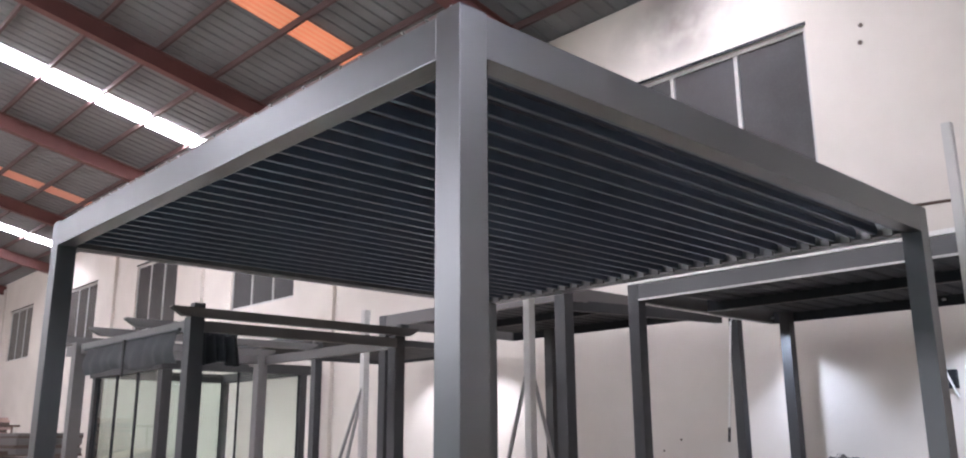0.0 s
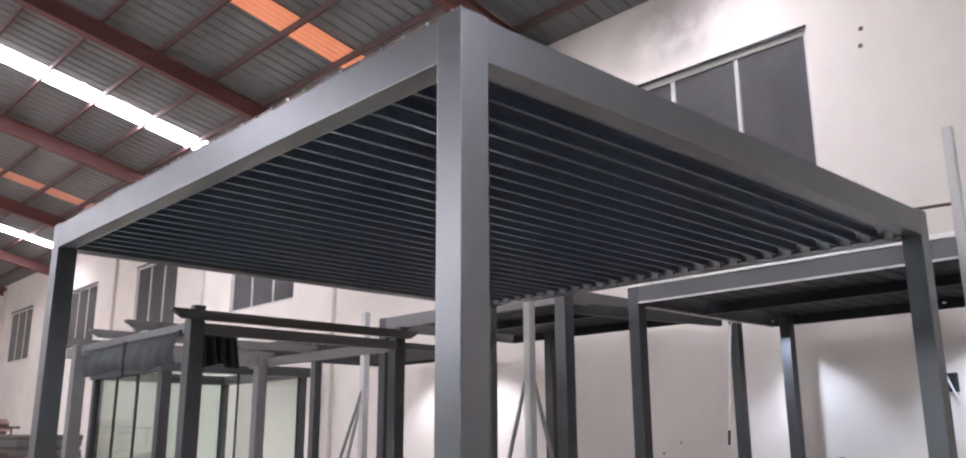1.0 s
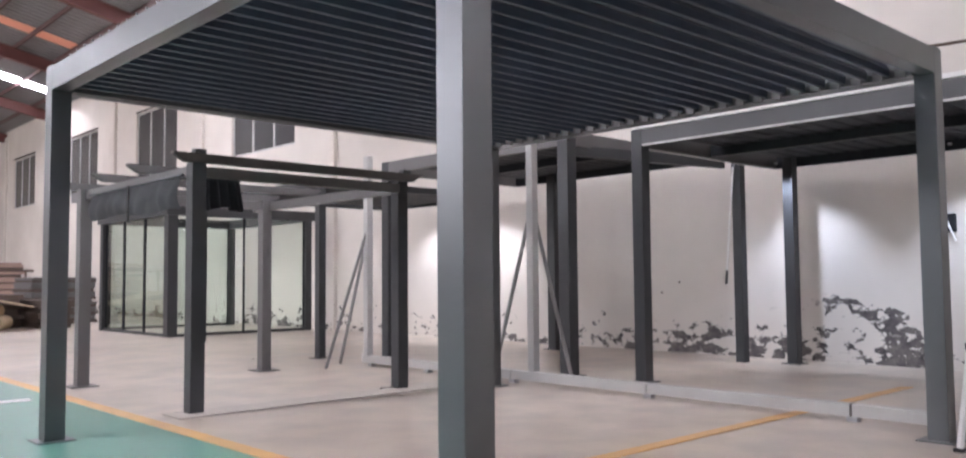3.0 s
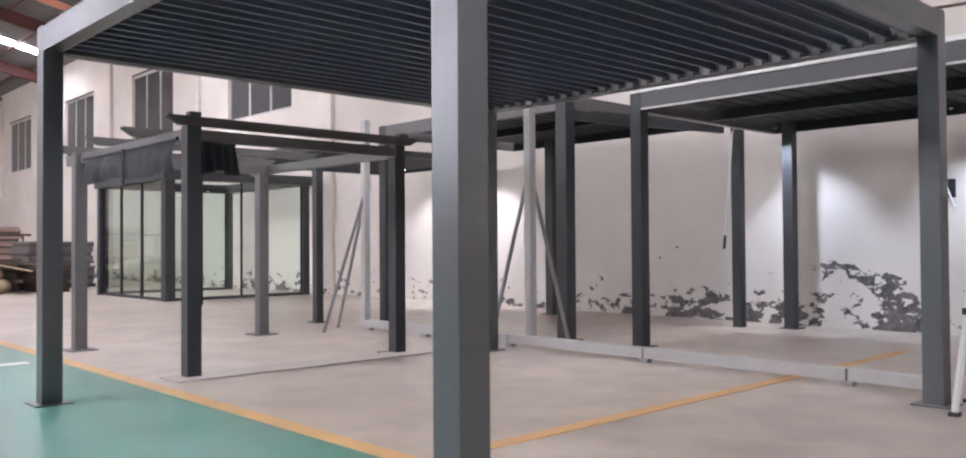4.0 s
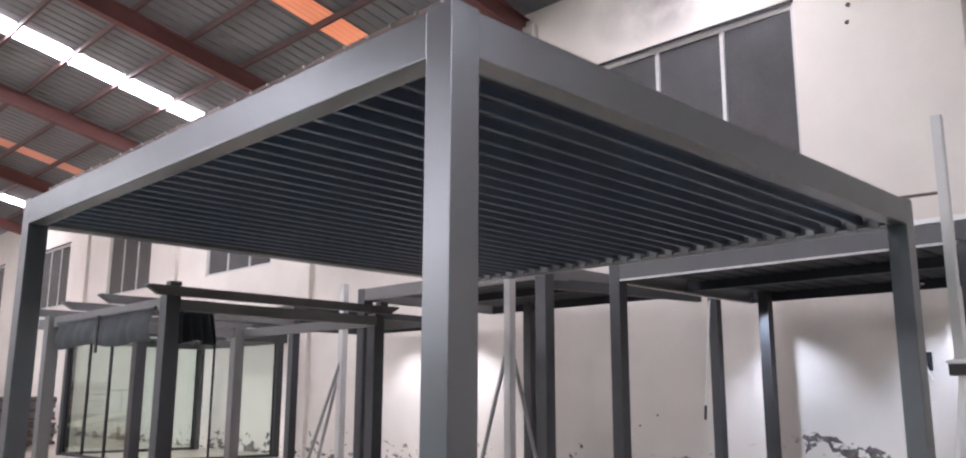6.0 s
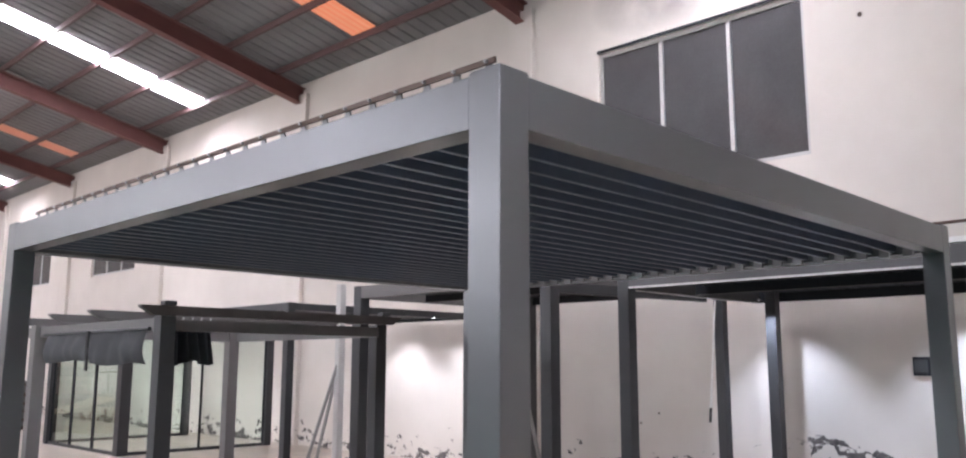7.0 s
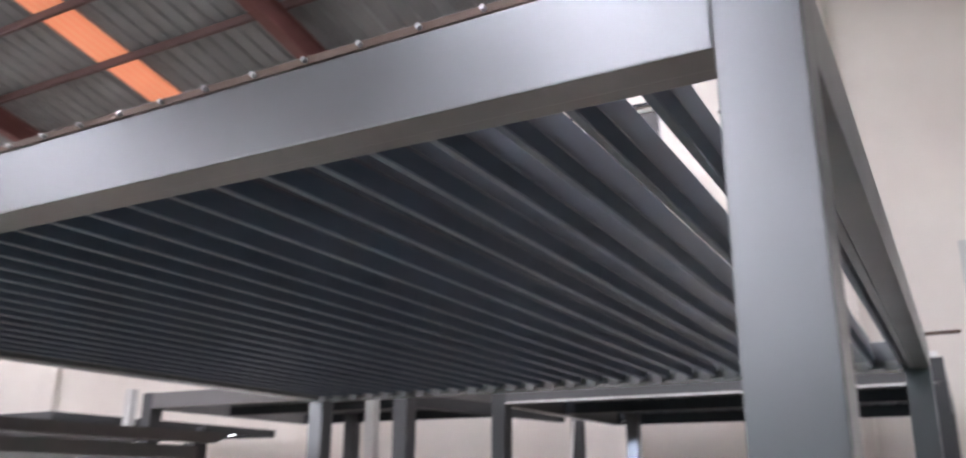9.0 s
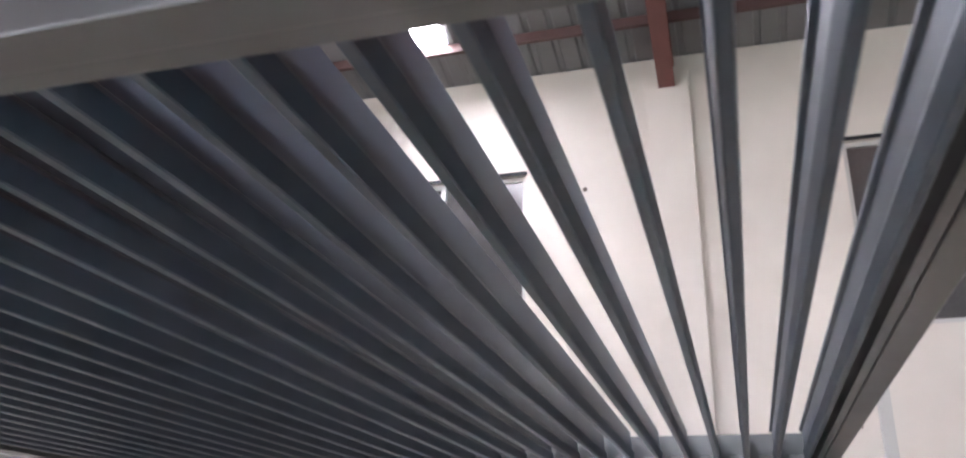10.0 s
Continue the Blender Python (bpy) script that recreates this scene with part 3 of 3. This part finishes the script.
def sheet(name, w, h, place, amp, waves, seed, mat):
    """A hanging fabric sheet with soft folds; place maps (s, t, bulge) to a point."""
    rnd = random.Random(seed)
    ph = [rnd.uniform(0, 6.28) for _ in range(5)]
    bm = bmesh.new()
    nu, nv = 56, 16
    grid = []
    for j in range(nv + 1):
        row = []
        for i in range(nu + 1):
            s, t = i / nu, j / nv
            d = amp * (math.sin(waves * 6.28 * s + ph[0] + 1.3 * t) + 0.6 * math.sin(waves * 2.7 * 6.28 * s + ph[1] - 2 * t) + 0.5 * math.sin(5 * t + ph[2] + 3 * s)) * (0.35 + 0.65 * t)
            row.append(bm.verts.new(place(s, t, d)))
        grid.append(row)
    for j in range(nv):
        for i in range(nu):
            bm.faces.new((grid[j][i], grid[j][i + 1], grid[j + 1][i + 1], grid[j + 1][i]))
    bmesh.ops.solidify(bm, geom=list(bm.faces), thickness=0.006)
    return bm


shade = thing("awning", (3.0, 6.6, 1.7), "rolled grey fabric awning hanging from the pergola rail", "awning")
shade.matrix_world = Matrix.Identity(4)
part("fabric", sheet("fabric", 2, 0.3, lambda s, t, d: (2.99 - 0.02 + d - 0.05 * t * math.sin(3.1 * t), 6.62 + 1.02 * s, 1.985 - 0.27 * t + 0.012 * math.sin(7 * s) * t), 0.014, 1.6, 3, FABRIC), FABRIC, shade, smooth=True)
part("fabric", sheet("fabric", 2, 0.3, lambda s, t, d: (2.99 - 0.02 + d - 0.05 * t * math.sin(3.1 * t), 7.68 + 0.98 * s, 1.985 - 0.25 * t + 0.012 * math.sin(5 * s) * t), 0.014, 1.5, 8, FABRIC), FABRIC, shade, smooth=True)
part("strap", box_bm((2.93, 7.635, 1.66), (2.945, 7.675, 1.99), 0.003), RUBBER, shade)
part("roller_rail", tube_bm((2.97, 6.56, 1.985), (2.97, 8.75, 1.985), 0.016), CHARCOAL, shade)
fold = thing("folded_curtain", (3.3, 6.7, 1.74), "dark fabric bunched on hooks under the rail", "curtain")
fold.matrix_world = Matrix.Identity(4)
part("cloth", sheet("cloth", 0.3, 0.3, lambda s, t, d: (3.13 + 0.36 * s + 0.05 * s * t + 0.25 * d, 6.6 + (0.045 + 0.02 * t) * math.sin(6.28 * 4.5 * s) + d, 1.985 - (0.26 + 0.02 * math.sin(9 * s)) * t), 0.008, 1.1, 20, NAVY_CLOTH), NAVY_CLOTH, fold, smooth=True)
for k in range(5):
    x0 = 3.17 + 0.078 * k
    part("hook", tube_bm((x0, 6.6, 2.01), (x0 + 0.012, 6.6, 2.085), 0.007), STEEL, fold)
    part("knot", box_bm((x0 - 0.014, 6.585, 1.96), (x0 + 0.018, 6.62, 2.01), 0.01), NAVY_CLOTH, fold)

tagged(part("hanging_track", box_bm((3.135, 6.575, 0.62), (3.195, 6.6, 1.95), 0.004), CHARCOAL), "dark flat track hanging beside the pergola post", "track")

# ---- bare aluminium frame on the floor ----
fr = thing("aluminium_frame", (0, 0, 0), "bare pale aluminium frame of posts and floor beam with slanted props", "frame")
for x, y, top in ((6.27, 8.63, 2.68), (6.3, 5.8, 2.5)):
    part("post", box_bm((x, y, GZ + 0.1), (x + 0.085, y + 0.085, top), 0.004), ALU, fr)
for y0, y1 in ((1.95, 2.58), (2.6, 4.4), (4.42, 6.1), (6.12, 8.75)):
    part("floor_beam", box_bm((6.27, y0, GZ + 0.04), (6.37, y1, GZ + 0.13), 0.004), ALU, fr)
for y in (2.59, 4.41, 6.11, 7.5, 8.6):
    part("foot", box_bm((6.285, y - 0.04, GZ), (6.355, y + 0.04, GZ + 0.04), 0.003), STEEL, fr)
for p, q in (((5.75, 8.76, GZ), (6.29, 8.68, 1.72)), ((6.1, 8.98, GZ + 0.02), (6.31, 8.7, 1.66)), ((6.22, 6.32, GZ), (6.33, 5.87, 1.76)), ((6.75, 5.68, GZ), (6.37, 5.83, 1.74))):
    part("prop", bar_bm(p, q, 0.026, 0.034), PROP, fr)

# ---- glass room ----
gr = thing("glass_room", (0, 0, 0), "glass-walled garden room with dark frame and sliding panels", "glass room")
gx0, gx1, gy0, gy1, gt = 6.85, 10.05, 16.05, 19.75, 2.42
for x, y, w in ((gx0, gy0, 0.2), (gx1 - 0.15, gy0, 0.15), (gx0, gy1 - 0.17, 0.17), (gx1 - 0.15, gy1 - 0.15, 0.15)):
    part("post", box_bm((x, y, GZ), (x + w, y + w, gt), 0.005), CHARCOAL, gr)
for lo, hi in (((gx0 - 0.05, gy0 - 0.05, gt), (gx1 + 0.05, gy0 + 0.2, gt + 0.2)), ((gx0 - 0.05, gy1 - 0.2, gt), (gx1 + 0.05, gy1 + 0.05, gt + 0.2)),
               ((gx0 - 0.05, gy0 + 0.2, gt), (gx0 + 0.2, gy1 - 0.2, gt + 0.2)), ((gx1 - 0.2, gy0 + 0.2, gt), (gx1 + 0.05, gy1 - 0.2, gt + 0.2))):
    part("beam", box_bm(lo, hi, 0.005), CHARCOAL, gr)
for lo, hi in (((gx0 + 0.2, gy0 + 0.04, GZ), (gx1 - 0.15, gy0 + 0.1, GZ + 0.06)), ((gx0 + 0.04, gy0 + 0.2, GZ), (gx0 + 0.1, gy1 - 0.17, GZ + 0.06)),
               ((gx0 + 0.2, gy1 - 0.1, GZ), (gx1 - 0.15, gy1 - 0.04, GZ + 0.06))):
    part("sill", box_bm(lo, hi, 0.004), CHARCOAL, gr)


def pane(lo, hi, frame_axis, label="", fw=0.045):
    p = part("sliding_panel", box_bm(lo, hi), CLEAR, gr, label)
    p.visible_shadow = False
    ax = 0 if frame_axis == "x" else 1
    for end in (lo[ax], hi[ax]):
        a, b = list(lo), list(hi)
        a[ax], b[ax] = end - fw / 2, end + fw / 2
        a[1 - ax] -= 0.012
        b[1 - ax] += 0.012
        part("stile", box_bm(a, b, 0.003), BLACKISH, p)
    return p


n = 3
span = (gy1 - 0.17 - gy0 - 0.2) / n
for k in range(n):
    pane((gx0 + 0.065, gy0 + 0.2 + span * k + 0.02, GZ + 0.06), (gx0 + 0.075, gy0 + 0.2 + span * (k + 1) - 0.02, gt), "y", fw=0.06)
span = (gx1 - 0.15 - gx0 - 0.2) / 2
for k in range(2):
    pane((gx0 + 0.2 + span * k + 0.01, gy0 + 0.065, GZ + 0.06), (gx0 + 0.2 + span * (k + 1) - 0.01, gy0 + 0.075, gt), "x", fw=0.02)
for k in range(2):
    pane((gx0 + 0.2 + span * k + 0.01, gy1 - 0.075, GZ + 0.06), (gx0 + 0.2 + span * (k + 1) - 0.01, gy1 - 0.065, gt), "x", fw=0.03)

# ---- pole stand beside the pergola ----
st = thing("pole_stand", (5.75, 1.6, GZ), "white aluminium pole stand with a black clamp", "stand")
st.matrix_world = Matrix.Identity(4)
part("mast", box_bm((5.83, 1.515, 1.5), (5.89, 1.575, 3.1), 0.005), ALU, st)
part("clamp", box_bm((5.8, 1.485, 1.43), (5.92, 1.605, 1.5), 0.008), RUBBER, st)
part("collar", box_bm((5.79, 1.475, 1.5), (5.93, 1.615, 1.525), 0.006), WHITE, st)
for fx, fy in ((5.66, 1.66), (6.2, 1.75), (5.95, 1.2)):
    leg = part("leg", bar_bm((fx, fy, GZ + 0.02), (5.86, 1.545, 1.45), 0.034, 0.026), WHITE, st)
    part("rubber_foot", box_bm((fx - 0.03, fy - 0.03, GZ), (fx + 0.03, fy + 0.03, GZ + 0.025), 0.005), RUBBER, leg)
    part("joint", box_bm((0.55 * fx + 0.45 * 5.86 - 0.024, 0.55 * fy + 0.45 * 1.545 - 0.024, 0.66), (0.55 * fx + 0.45 * 5.86 + 0.024, 0.55 * fy + 0.45 * 1.545 + 0.024, 0.70), 0.004), RUBBER, leg)

# ---- on the long wall ----
bx = thing("wall_box", (XW, 3.35, 1.7), "dark recessed electric box on the wall with loose white cable", "electric box")
bx.matrix_world = Matrix.Identity(4)
part("box_body", box_bm((XW - 0.06, 3.2, 1.6), (XW, 3.5, 1.81), 0.006), BLACKISH, bx)
part("box_lid", box_bm((XW - 0.075, 3.34, 1.63), (XW - 0.062, 3.48, 1.78), 0.003), CHARCOAL, bx)
part("cable", tube_bm((XW - 0.07, 3.3, 1.78), (XW - 0.05, 3.2, 1.5), 0.012), WHITE, bx)
tagged(part("steel_rod", tube_bm((5.955, 1.9, 2.619), (6.12, 1.63, 2.648), 0.011), RUST), "thin dark steel rod lying on top of a pergola post", "rod")
for y, z in ((3.8, 6.24), (3.83, 6.01), (2.92, 4.85), (6.9, 1.05), (8.9, 0.95), (7.2, 0.9)):
    tagged(part("wall_plug", tube_bm((XW - 0.012, y, z), (XW + 0.004, y, z), 0.03 if z > 3 else 0.015, 9), DARK_WOOD), "small dark plug hole in the plaster", "wall plug", "wall plugs")

# ---- stacked material at the far side ----
rnd = random.Random(5)


def stack(name, label, x0, y0, sx, sy, layers, mat):
    g = thing(name, (x0, y0, GZ), label, "stack")
    z = 0.0
    for k in range(layers):
        h = rnd.uniform(0.05, 0.09)
        dx, dy = rnd.uniform(-0.08, 0.08), rnd.uniform(-0.1, 0.1)
        part("board", box_bm((dx, dy, z), (sx + dx, sy + dy, z + h), 0.006), mat if k % 3 else DARK_WOOD, g)
        z += h
    return g


stack("board_stack", "stack of dark wooden boards on the floor", 3.6, 22.6, 2.4, 2.6, 11, DARK_WOOD)
stack("board_stack", "stack of dark brown boards on the floor", 6.15, 21.6, 0.7, 2.2, 10, DARK_WOOD)
stack("board_stack", "wide stack of pinkish packed boards", 2.6, 28.5, 5.0, 2.0, 24, PINK_BRICK)
stack("board_stack", "stack of grey boards beside the glass room", 6.6, 24.0, 1.6, 1.6, 17, WARM_GREY)
rail = thing("guard_rail", (3, 26, GZ), "low brown tube guard rail before packed boards", "rail")
part("top_rail", tube_bm((-0.2, 0, 1.42), (4.2, 0, 1.42), 0.03), RUST, rail)
for k in range(4):
    part("post", tube_bm((0.1 + 1.3 * k, 0, 0), (0.1 + 1.3 * k, 0, 1.42), 0.025), RUST, rail)
slab = thing("leaning_board", (5.3, 21.9, GZ + 0.5), "pale board lying askew on the stack", "board")
part("board", bar_bm((-0.6, 0.2, 0.32), (0.75, -0.1, 0.02), 0.9, 0.03), PALE_ROLL, slab)
for k, (x, z) in enumerate(((4.3, 0.17), (4.68, 0.17), (5.06, 0.17), (4.5, 0.44), (4.88, 0.44))):
    r = thing("packing_roll", (x, 21.2, GZ + z), "straw-coloured rolled packing material on the floor", "roll", "packing rolls")
    part("roll", tube_bm((0, -0.1, 0), (0.5, 0.95, 0), 0.165, 18), PALE_ROLL, r, smooth=False)
    part("core", tube_bm((-0.02, -0.115, 0), (-0.0, -0.1, 0), 0.04, 12), CARD, r)
tagged(part("paper_sheet", box_bm((2.1, 8.3, GZ + 0.005), (2.36, 8.46, GZ + 0.009)), WHITE), "small white paper sheet lying on the green floor", "paper")
